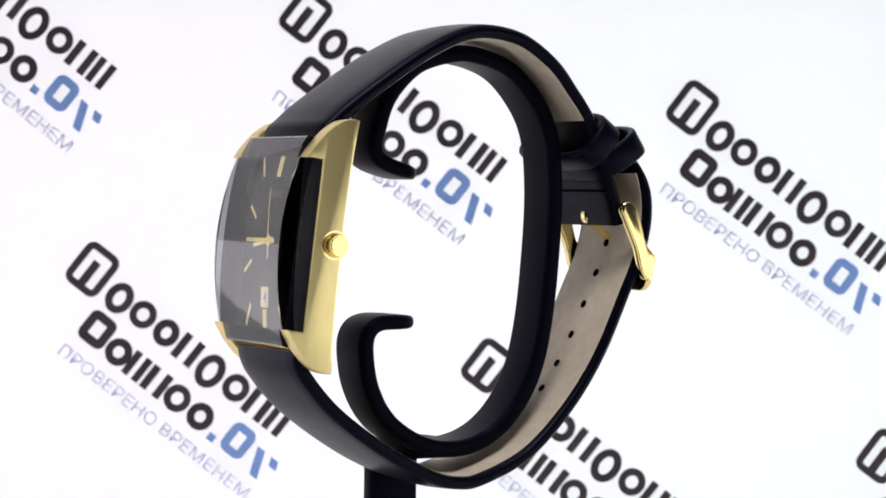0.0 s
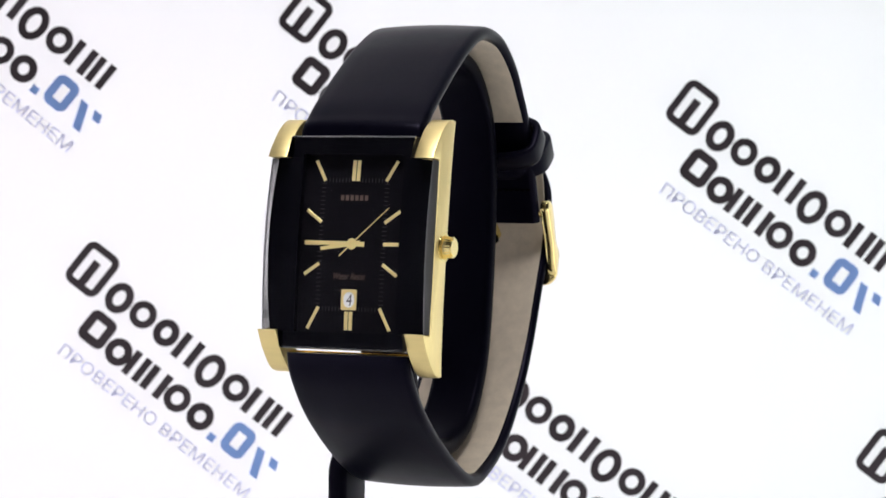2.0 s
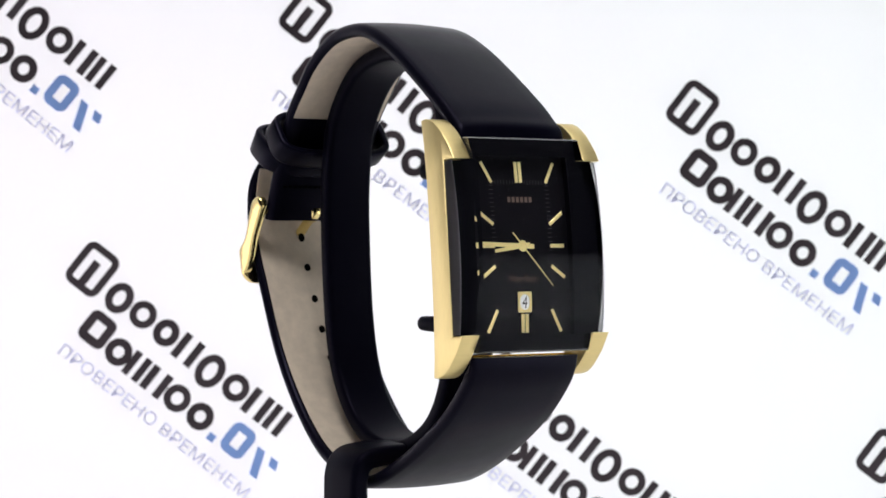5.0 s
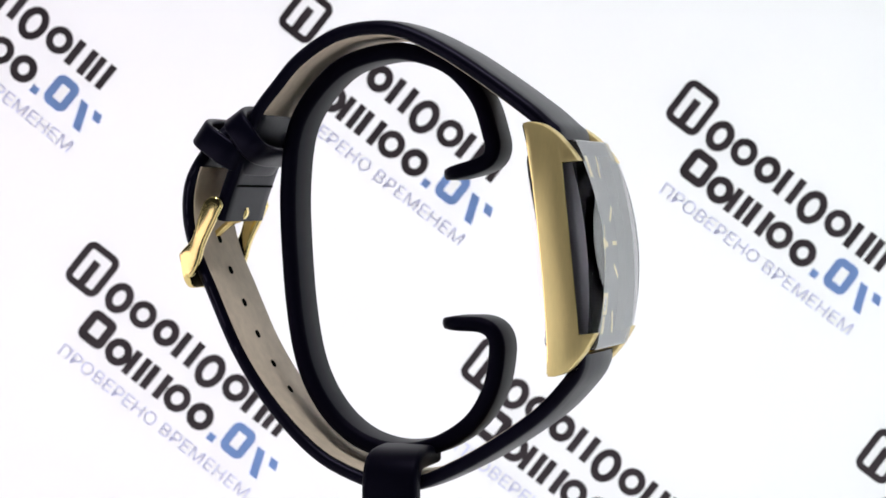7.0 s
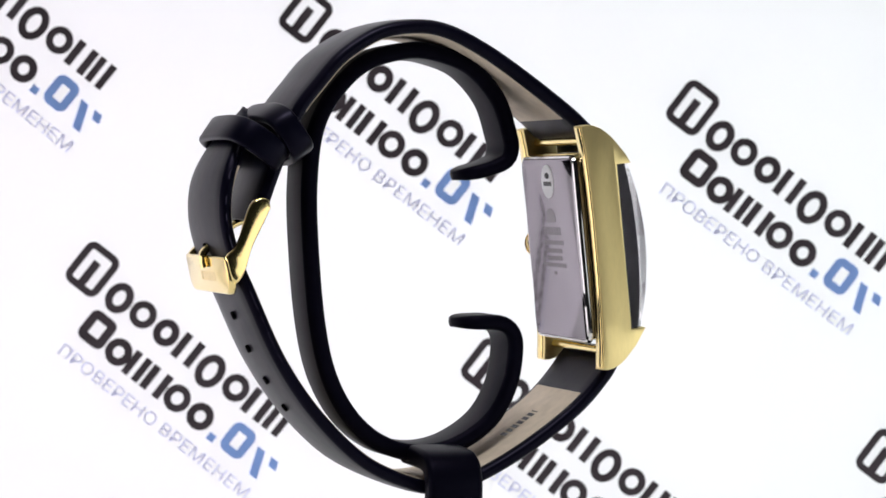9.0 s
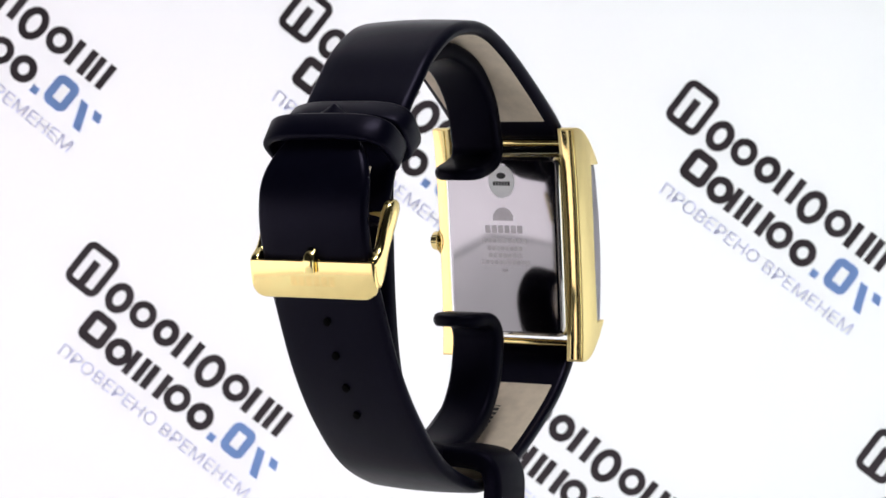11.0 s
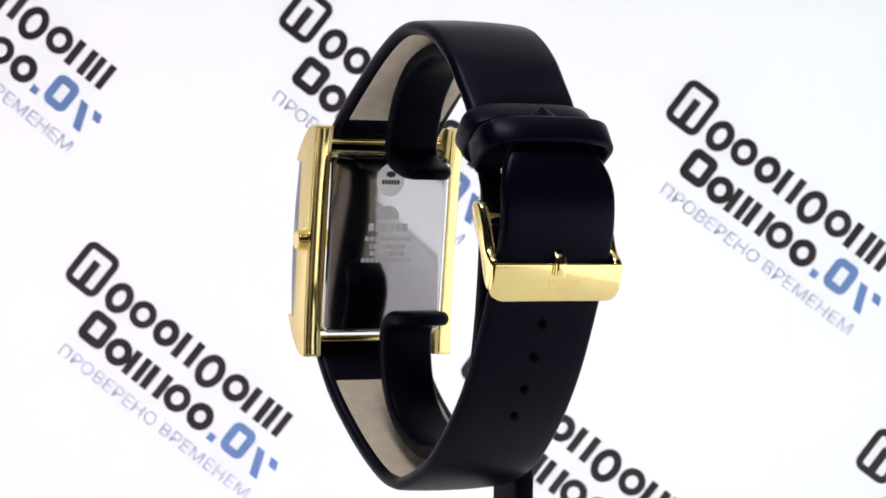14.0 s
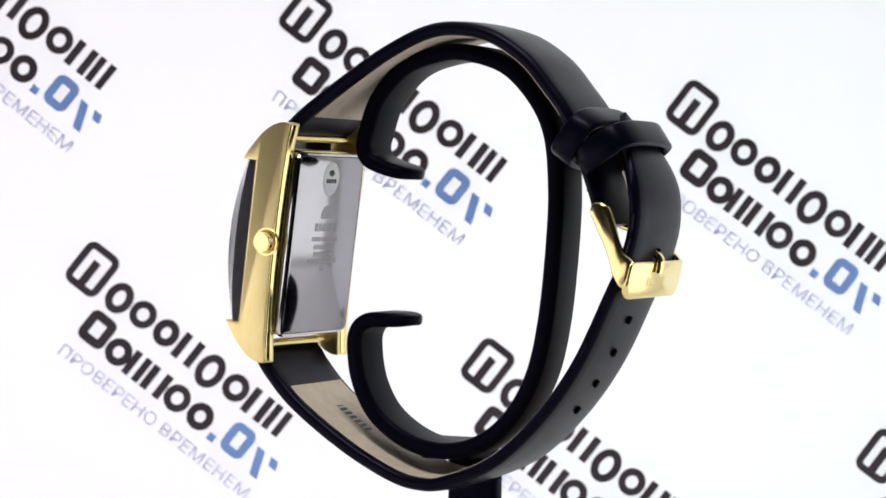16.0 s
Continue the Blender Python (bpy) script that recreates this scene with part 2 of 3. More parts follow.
def thicken(bm, depth):
    bmesh.ops.recalc_face_normals(bm, faces=bm.faces[:])
    out = bmesh.ops.extrude_face_region(bm, geom=bm.faces[:])
    for v in out["geom"]:
        if isinstance(v, bmesh.types.BMVert):
            v.co.y -= depth
    return bm


def stems(cx, z0, z1, w, gap):
    return join(patch(cx - gap / 2 - w, cx - gap / 2, z0, z1), patch(cx + gap / 2, cx + gap / 2 + w, z0, z1))


def print_black():
    z0, z1 = 8, 58
    bms = [frame_bm(-3, 67, -3, 84, 17, 13), patch(24, 39, 5, 56)]
    bms += [ring_bm(101, 30, 24, 29, 14), ring_bm(152, 33, 24, 25, 13), ring_bm(204, 33, 23, 25, 14),
            stems(253, z0, z1, 14, 14), ring_bm(307, 28, 25, 32, 14), ring_bm(361, 33, 24, 25, 13),
            stems(410, z0, z1, 14, 14), stems(454, z0, z1, 13, 9)]
    bms += [frame_bm(78, 132, -68, -8, 14, 16), ring_bm(159, -46, 24, 25, 14), stems(200, -70, -22, 13, 9),
            stems(244, -70, -22, 14, 14), ring_bm(291, -46, 24, 25, 13), ring_bm(343, -46, 24, 25, 14)]
    return join(*bms)


def print_blue():
    return join(patch(374, 388, -70, -56), frame_bm(398, 446, -68, -8, 15, 15),
                prism([(456, -24), (472, -24), (490, -72), (474, -72)], 0, 0.4, "y"),
                prism([(486, -24), (502, -24), (508, -40), (492, -40)], 0, 0.4, "y"))


def print_slogan():
    return writing("ПРОВЕРЕНО ВРЕМЕНЕМ", 75, 494, -115, -91.5, 0, -1, 0, 0.4)


def place_print(meshes, x, z, slant):
    m = Matrix.Translation((x, 0.2, z)) @ Matrix.Rotation(radians(slant - 0.76), 4, "Y") @ Matrix.Diagonal((PX * MM, PX * MM, PX * MM, 1))
    top = new("printed_mark", meshes[0])
    top.parent, top.matrix_local = backdrop, m
    tagged(top, "plain black printed shapes, a box and rings")
    for name, me, label in (("blue_mark", meshes[1], "plain blue printed shapes"), ("slogan", meshes[2], "thin pale blue lettering")):
        ob = new(name, me)
        ob.parent = top
        tagged(ob, label)


MARKS = [mesh_of("printed_mark", thicken(print_black(), 0.5), PRINT_BLACK, False),
         mesh_of("blue_mark", thicken(print_blue(), 0.5), PRINT_BLUE, False),
         mesh_of("slogan", print_slogan(), PRINT_PALE, False)]
for x, z, slant in ((-0.09678, 0.07685, 38.4), (0.00797, 0.05261, 37.61), (0.06121, 0.12143, 37.2), (-0.04123, 0.14446, 37.97), (0.11294, 0.02983, 36.82), (-0.14409, 0.1683, 38.75)):
    place_print(MARKS, x, z, slant)

# ---- the watch ----
watch = tagged(new("wrist_watch"), "gold-plated rectangular wrist watch with black dial and black leather strap", "watch")

PLATE = [(0.0, 22.0), (-1.1, 22.15), (-2.3, 21.95), (-3.6, 21.4), (-4.8, 20.5), (-6.0, 19.35), (-7.1, 17.9), (-8.25, 16.3), (-9.2, 14.5), (-6.4, 14.5)]
PLATE = PLATE + [(y, -z - (0.9 if 14 < z < 15 else 0.45 if z < 18 else 0.1)) for y, z in reversed(PLATE)]
PLATE += [(-0.45, -18.0), (-0.75, -12.0), (-0.9, -5.0), (-0.9, 5.0), (-0.75, 12.0), (-0.45, 18.0)]


def build_case():
    for s in (-1, 1):
        cheek = prism(PLATE, min(s * 11.95, s * 15.6), max(s * 11.95, s * 15.6), "x", 0.28, 2)
        plate = part("side_plate", cheek, GOLD_BRUSHED, watch, "brushed gold side cheek with curved lugs", True)
        back = [(0.0, 21.7), (-0.45, 18.0), (-0.75, 12.0), (-0.9, 5.0), (-0.9, -5.0), (-0.75, -12.0), (-0.45, -18.0), (0.0, -21.7)]
        rail = [(y + 0.25, z) for y, z in back] + [(y - 0.5, z) for y, z in reversed(back)]
        part("back_rail", prism(rail, min(s * 12.75, s * 15.3), max(s * 12.75, s * 15.3), "x", 0.3, 2), GOLD, plate, "polished gold back rail", True)
    part("case_body", box(-11.9, 11.9, -4.85, -1.35, -17.1, 17.1, 0.35), GOLD, watch, "polished gold case body", True)
    for s in (-1, 1):
        pin = bmesh.new()
        bmesh.ops.create_cone(pin, cap_ends=True, segments=16, radius1=0.7, radius2=0.7, depth=24,
                              matrix=Matrix.Translation((0, -2.6, s * 19.2)) @ Matrix.Rotation(radians(90), 4, "Y"))
        part("spring_bar", pin, GOLD, watch, "thin polished gold spring bar", True)


def build_crystal():
    xs = [-15.02, -14.6, -13.4, -13.1, -11.65] + [-11.65 + 23.3 * i / 10 for i in range(1, 10)] + [11.65, 13.1, 13.4, 14.6, 15.02]
    zs = [-18.4, -18.1, -17] + [-15.35 + 29.8 * i / 28 for i in range(29)] + [17, 18.1, 18.4]

    def front(x, z):
        y = -11.7 + 2.1 * (z / 14.0) ** 2
        side = -6.4 + 0.52 * (y + 6.4)
        f = max(0.0, (abs(x) - 13.1) / 1.92)
        y = y + (side - y) * f
        if abs(z) > 18.2:
            y += 0.35
        return y
    bm = bmesh.new()
    top, low = {}, {}
    for i, x in enumerate(xs):
        for j, z in enumerate(zs):
            if abs(x) > 11.7 and (z > 14.5 or z < -15.4):
                continue
            top[i, j] = bm.verts.new((x, front(x, z), z))
            low[i, j] = bm.verts.new((x, -6.4, z))
    for i in range(len(xs) - 1):
        for j in range(len(zs) - 1):
            c = [(i, j), (i + 1, j), (i + 1, j + 1), (i, j + 1)]
            if all(k in top for k in c):
                bm.faces.new([top[k] for k in c])
                bm.faces.new([low[k] for k in reversed(c)])
    back = {v: k for k, v in top.items()}
    for e in [e for e in bm.edges if len(e.link_faces) == 1 and e.verts[0] in back]:
        a, b = (back[v] for v in e.verts)
        bm.faces.new((top[a], top[b], low[b], low[a]))
    for v in [v for v in bm.verts if not v.link_faces]:
        bm.verts.remove(v)
    glass = part("crystal", bm, GLASS, watch, "thick domed mineral crystal with bevelled sides", True, angle=14)
    glass.visible_shadow = False
    # black print behind the rim of the glass, with the dial's window in it
    outline = [(-15.3, -15.3), (-11.6, -15.3), (-11.6, -18.3), (11.6, -18.3), (11.6, -15.3), (15.3, -15.3),
               (15.3, 14.4), (11.6, 14.4), (11.6, 18.3), (-11.6, 18.3), (-11.6, 14.4), (-15.3, 14.4)]
    mask = join(prism([outline[0], (-9.5, -15.3), (-9.5, 14.4), outline[11]], -6.52, -6.41, "y"),
                prism([(9.5, -15.3), outline[5], outline[6], (9.5, 14.4)], -6.52, -6.41, "y"),
                prism([(-11.6, 14.41), (-9.5, 14.41), (-9.5, 15.1), (9.5, 15.1), (9.5, 14.41), (11.6, 14.41), (11.6, 18.3), (-11.6, 18.3)], -6.52, -6.41, "y"),
                prism([(-11.6, -15.31), (-11.6, -18.3), (11.6, -18.3), (11.6, -15.31)], -6.52, -6.41, "y"))
    zz = [-15.25 + 29.6 * i / 16 for i in range(17)]
    for s in (-1, 1):
        bm = bmesh.new()
        rows = []
        for z in zz:
            y = -6.4 + 0.52 * (-5.3 + 2.1 * (z / 14.0) ** 2)
            rows.append([bm.verts.new(p) for p in ((s * 15.52, -6.38, z), (s * 15.25, y + 0.02, z), (s * 15.05, y + 0.02, z), (s * 15.32, -6.38, z))])
        for p, q in zip(rows, rows[1:]):
            for i in range(4):
                j = (i + 1) % 4
                bm.faces.new((p[i], p[j], q[j], q[i]))
        bm.faces.new(rows[0])
        bm.faces.new(rows[-1][::-1])
        part("crystal_side", bm, SMOKY, glass, "smoky ground flank of the crystal", True, angle=20)
    wall = join(box(-11.85, -9.75, -6.39, -4.88, -17.0, 17.0), box(9.75, 11.85, -6.39, -4.88, -17.0, 17.0),
                box(-9.74, 9.74, -6.39, -4.88, 15.25, 17.0), box(-9.74, 9.74, -6.39, -4.88, -17.0, -15.25))
    part("dial_ring", wall, MASK, watch, "black ring between dial and crystal", True)
    part("bezel_print", mask, MASK, watch, "glossy black border behind the crystal", True)


def bar_bm(x0, z0, x1, z1, w, y0, y1, bevel=0.08):
    d = Vector((x1 - x0, z1 - z0)).normalized()
    n = Vector((-d[1], d[0])) * w / 2
    return prism([(x0 + n[0], z0 + n[1]), (x1 + n[0], z1 + n[1]), (x1 - n[0], z1 - n[1]), (x0 - n[0], z0 - n[1])], y0, y1, "y", bevel, 1)


DEEP = LEAN @ Matrix.Translation((0, 1.3, -0.4))     # the dial lies below the glass
CENTRE = (0.0, 0.35)     # the hands' pivot on the dial


def build_dial():
    dial = part("dial", box(-10.2, 10.2, -6.215, -6.205, -15.6, 15.6), DIAL, watch, "matt black rectangular dial", DEEP)
    top = -6.34
    for s in (-1, 1):
        part("hour_index", box(s * 0.42 - 0.36, s * 0.42 + 0.36, top, -6.215, 10.9, 14.5, 0.06, 1), GOLD_SATIN, dial, "gold baton index", DEEP)
        part("hour_index", box(s * 0.42 - 0.36, s * 0.42 + 0.36, top, -6.215, -14.2, -11.0, 0.06, 1), GOLD_SATIN, dial, "gold baton index", DEEP)
        for a in ((7.7, 14.4, 5.75, 10.9), (8.8, 5.9, 5.95, 3.9), (8.75, -4.9, 5.95, -3.0), (7.75, -14.1, 5.75, -10.3)):
            part("hour_index", bar_bm(s * a[0], a[1], s * a[2], a[3], 0.62, top, -6.215, 0.06), GOLD_SATIN, dial, "gold baton index", DEEP)
        part("hour_index", box(min(s * 5.9, s * 8.85), max(s * 5.9, s * 8.85), top, -6.215, 0.35 - 0.33, 0.35 + 0.33, 0.06, 1), GOLD_SATIN, dial, "gold baton index", DEEP)
    # date window
    ring = frame_bm(-1.45, 1.45, -10.75, -7.25, 0.25, 0.42)
    for v in ring.verts:
        v.co.y = -6.22
    win = part("date_frame", thicken(ring, 0.13), GOLD_SATIN, dial, "gold frame of the date window", DEEP)
    part("date_disc", box(-1.1, 1.1, -6.24, -6.218, -10.4, -7.6), WHITE_PRINT, win, "white date disc", DEEP)
    part("date_numeral", writing("4", -0.5, 0.55, -10.0, -8.0, -6.243, -1, 0.1, 0.01), INK, win, "black numeral", DEEP)
    # minute track of fine ticks
    ticks = []
    for i in range(-9, 10):
        if abs(i) > 1:
            for z in (11.0, -10.6):
                ticks.append(box(i * 0.62 - 0.07, i * 0.62 + 0.07, -6.226, -6.216, z - 0.35, z + 0.35))
    for i in range(-14, 15):
        z = 0.35 + i * 0.72
        for s in (-1, 1):
            ticks.append(box(s * 5.95 - 0.4, s * 5.95 + 0.4, -6.226, -6.216, z - 0.06, z + 0.06))
    tagged(part("minute_track", join(*ticks), DIM_GREY, dial, "fine grey minute ticks", DEEP), kind="stuff")
    # maker's mark as plain bars
    bars = [box(-2.6 + i * 0.9, -2.6 + i * 0.9 + 0.62, -6.226, -6.216, 7.6, 8.5) for i in range(6)]
    part("printed_mark", join(*bars), DIM_GOLD, dial, "small plain gold bars", DEEP)
    part("dial_lettering", writing("Water Resist", -3.1, 2.9, -5.6, -4.5, -6.216, -1, 0.35, 0.01), DIM_GOLD, dial, "small gold slanted lettering", DEEP)


def hand(name, length, tail, w0, w1, y0, y1, label):
    bm = prism([(-w0 / 2, -tail), (w0 / 2, -tail), (w0 / 2, 0), (w1 / 2, length), (-w1 / 2, length), (-w0 / 2, 0)], y0, y1, "y", 0.04, 1)
    hub = bmesh.new()
    bmesh.ops.create_cone(hub, cap_ends=True, segments=24, radius1=0.95 if w0 > 0.5 else 0.6, radius2=0.8 if w0 > 0.5 else 0.5, depth=y1 - y0,
                          matrix=Matrix.Translation((0, (y0 + y1) / 2, 0)) @ Matrix.Rotation(radians(90), 4, "X"))
    return part(name, join(bm, hub), GOLD_SATIN, watch, label, False, False)


def hand_pose(angle):
    m = Matrix.Translation((SHIFT * MM, 0, 0)) @ Matrix.Diagonal((1, 1, 1, 1))
    lean = Matrix.Translation((0.0001, -0.02445, 0.0004)) @ pose(0, 0, 0, 0, 0, -1.2) @ pose(0, 0, 0, -6.6)
    return m @ lean @ Matrix.Translation((CENTRE[0] * MM, 0.0013, (CENTRE[1] - 0.4) * MM)) @ Matrix.Rotation(radians(angle), 4, "Y")


def build_crown():
    knob = bmesh.new()
    bmesh.ops.create_cone(knob, cap_ends=True, segments=10, radius1=2.1, radius2=1.85, depth=2.1,
                          matrix=Matrix.Translation((16.45, -2.2, 0.0)) @ Matrix.Rotation(radians(90), 4, "Y"))
    bmesh.ops.bevel(knob, geom=knob.edges[:], offset=0.22, segments=2, affect="EDGES")
    stem = bmesh.new()
    bmesh.ops.create_cone(stem, cap_ends=True, segments=20, radius1=1.5, radius2=1.5, depth=1.6,
                          matrix=Matrix.Translation((15.6, -2.2, 0.0)) @ Matrix.Rotation(radians(90), 4, "Y"))
    crown = part("crown", join(knob, stem), GOLD, watch, "polished gold faceted crown", True, angle=18)
    seat = [(15.55, 2.6), (15.66, 2.55), (15.66, 2.25), (15.55, 2.2)]
    bm = bmesh.new()
    rings = [[bm.verts.new((x, -2.2 + r * math.cos(2 * math.pi * i / 32), r * math.sin(2 * math.pi * i / 32))) for x, r in seat] for i in range(32)]
    for i in range(32):
        p, q = rings[i], rings[(i + 1) % 32]
        for j in range(3):
            bm.faces.new((p[j], p[j + 1], q[j + 1], q[j]))
    part("crown_seat", bm, GOLD, crown, "polished rim of the crown's recess", True, angle=40)


def build_caseback():
    back = part("case_back", prism(rounded(11.85, -16.75, 16.2, 1.3, 5), -1.4, 0.95, "y", 0.12, 2), STEEL, watch, "mirror-polished steel case back with etched marks", True)
    y = 0.955
    rim = []
    for w, z, r, d in ((12.55, 17.2, 1.9, 0.02), (12.55, 17.2, 1.9, 0.35), (12.35, 17.0, 1.75, 0.78), (12.0, 16.65, 1.4, 0.92), (11.86, 16.5, 1.3, 0.75), (11.86, 16.5, 1.3, 0.02)):
        rim.append([(px, d, pz - 0.27) for px, pz in rounded(w, -z, z, r, 5)])
    bm = bmesh.new()
    rim = [[bm.verts.new(p) for p in ring] for ring in rim]
    for p, q in zip(rim, rim[1:] + rim[:1]):
        for i in range(len(p)):
            j = (i + 1) % len(p)
            bm.faces.new((p[i], p[j], q[j], q[i]))
    part("back_rim", bm, CHROME, back, "polished steel rim round the case back", True)
    lab = part("sticker", prism(ellipse(0, 12.1, 2.85, 3.15), y, y + 0.08, "y", 0.02, 1), WHITE_PRINT, back, "white oval sticker", True)
    part("sticker_mark", join(prism(ellipse(0, 13.2, 1.0, 0.6, 16), y + 0.083, y + 0.1, "y"),
                              *[box(-1.85 + i * 0.63, -1.85 + i * 0.63 + 0.5, y + 0.083, y + 0.1, 11.3, 12.1) for i in range(6)]),
         INK, lab, "small plain dark bars", True)
    part("etched_emblem", prism([(-2.2, 4.6), (2.2, 4.6), (2.2, 5.6), (1.5, 6.6), (0.6, 7.1), (-0.6, 7.1), (-1.5, 6.6), (-2.2, 5.6)], y, y + 0.02, "y"),
         GREY_PRINT, back, "plain etched emblem", True)
    for i in range(6):
        part("etched_mark", box(-4.1 + i * 1.4, -4.1 + i * 1.4 + 1.1, y, y + 0.02, 2.2, 3.7), GREY_PRINT, back, "", True)
    rows = [box(-0.6, 0.6, y, y + 0.02, -5.2, -4.6)]
    for z, hw, n in ((0.75, 4.9, 9), (-0.75, 3.9, 8), (-2.1, 3.7, 7), (-3.4, 5.4, 11)):
        rows += [box(-hw + 2 * hw * i / n, -hw + 2 * hw * (i + 0.8) / n, y, y + 0.02, z - 0.42, z + 0.42) for i in range(n)]
    tagged(part("etched_rows", join(*rows), GREY_PRINT, back, "rows of small plain etched marks", True), kind="stuff")


UPPER = [(-27.9, 19.6), (-27.3, 21.6), (-25.6, 23.1), (-21.75, 26.3), (-13.15, 32.25), (-5.95, 36.65), (1.31, 39.9), (7.62, 40.75), (15.3, 39.3),
         (22.35, 34.85), (26.9, 29.75), (30.9, 24.4), (34.2, 16.6), (36.7, 9.8), (38.1, 4.9)]
LOWER = [(-32.6, -17.9), (-32.3, -20.5), (-30.2, -24.1), (-24.25, -30.3), (-13.83, -37.48), (-4.32, -42.29), (1.7, -43.75), (7.23, -43.19), (17.32, -38.74),
         (26.43, -30.29), (33.54, -20.33), (39.3, -8.38), (42.2, -1.92), (43.9, 4.55), (43.7, 11.04), (41.3, 17.36), (36.6, 24.61)]


def with_middle(pts):
    """Extra points across the wide faces, so that they can dome."""
    out = []
    for i, p in enumerate(pts):
        q = pts[(i + 1) % len(pts)]
        out.append(p)
        if i in (4, 14):
            out += [(p[0] + (q[0] - p[0]) * f / 8, p[1] + (q[1] - p[1]) * f / 8) for f in range(1, 8)]
    return out


def dome(pts, half, thick, h=0.5):
    return [(x, n + (h * (1 - (x / half) ** 2) - 0.25 if n > -thick * 0.5 else 0)) for x, n in with_middle(pts)]


def build_strap():
    def upper(s, L):
        f = s / L
        half = 11.4 - 0.85 * min(1, max(0, f - 0.08) * 1.4)
        thick = 2.9 - 0.35 * min(1, f * 1.4)
        thick *= 0.55 + 0.45 * min(1, s / 4)
        return dome(rounded(half, -thick, 0.0, min(1.2, thick * 0.47)), half, thick)

    def lower(s, L):
        f = s / L
        half = 11.45 - 0.6 * min(1, max(0, f - 0.22) * 2.2)
        thick = 2.7 - 0.35 * min(1, f * 1.6)
        thick *= 0.55 + 0.45 * min(1, s / 4)
        rest = L - s
        if rest < 17:
            half *= max(0.06, math.sin(math.pi / 2 * min(1, rest / 17)) ** 0.7)
            thick *= max(0.35, min(1, rest / 3))
        return dome(rounded(half, -thick, 0.0, min(1.05, thick * 0.47, half * 0.5)), half, thick, 0.5)
    up = catmull(UPPER)
    low = catmull(LOWER)
    a = part("upper_strap", sweep(up, upper, 0.8), LEATHER, watch, "smooth black leather upper strap", angle=60)
    b = part("lower_strap", sweep(low, lower, 0.8, -1), LEATHER, watch, "smooth black leather lower strap with punched holes", angle=60)

    def lining(path, s0, s1, half, thick, side, parent):
        pts, L = even(path, 0.8)
        cut = pts[int(len(pts) * s0):int(len(pts) * s1)]
        bm = sweep(cut, lambda s, n: rounded(half, -thick(s0 + (s1 - s0) * s / n) - 0.12, -thick(s0 + (s1 - s0) * s / n) + 0.2, 0.12, 2), 0.8, side)
        part("lining", bm, LINING, parent, "cream suede strap lining", angle=60)
    lining(up, 0.10, 0.775, 9.7, lambda f: 2.9 - 0.35 * min(1, f * 1.4), 1, a)
    lining(low, 0.09, 0.92, 9.75, lambda f: 2.7 - 0.35 * min(1, f * 1.6), -1, b)
    def along(path, side, s, n):
        pts, L = even(path, 0.5)
        i = max(1, min(len(pts) - 2, int(len(pts) * s)))
        t = (pts[i + 1] - pts[i - 1]).normalized()
        nrm = Vector((-t[1], t[0])) * side
        return pts[i] + nrm * n, t, nrm

    def on_strap(bm, path, side, s, n):
        p, t, nrm = along(path, side, s, n)
        m = Matrix(((1, 0, 0, 0), (0, t[0], nrm[0], p[0]), (0, t[1], nrm[1], p[1]), (0, 0, 0, 1)))
        bmesh.ops.transform(bm, matrix=m, verts=bm.verts[:])
        return bm
    for f in (0.92,):
        row = [box(-8.6 + i * 1.15, -8.6 + i * 1.15 + 0.85, -0.22, 0.22, -0.12, 0.12, 0.08, 1) for i in range(16)]
        part("stitching", on_strap(join(*row), up, 1, f, -2.62), HOLE_SHADE_STITCH, a, "row of black stitches")
    stamp = [box(-1.6, 0.9, i * 1.25, i * 1.25 + 0.8, -0.02, 0.02) for i in range(-4, 5)]
    part("stamped_row", on_strap(join(*stamp), low, -1, 0.165, -2.78), DIM_GREY, b, "faint plain stamped bars")
    # punched holes: short solid plugs through the strap, black for the shade inside
    pts, L = even(low, 0.5)
    for s in [0.565 + 0.0475 * i for i in range(6)]:
        i = int(len(pts) * s)
        p = pts[i]
        t = (pts[i + 1] - pts[i - 1]).normalized()
        n = Vector((t[1], -t[0]))
        bm = bmesh.new()
        bmesh.ops.create_cone(bm, cap_ends=True, segments=16, radius1=0.76, radius2=0.76, depth=3.4)
        bmesh.ops.scale(bm, vec=(0.85, 1, 1), verts=bm.verts[:])
        m = Matrix(((1, 0, 0, 0), (0, t[0], n[0], p[0] - n[0] * 1.0), (0, t[1], n[1], p[1] - n[1] * 1.0), (0, 0, 0, 1)))
        bmesh.ops.transform(bm, matrix=m, verts=bm.verts[:])
        part("strap_hole", bm, HOLE_SHADE_STITCH, b, "black plug painted as the shade in a punched hole")


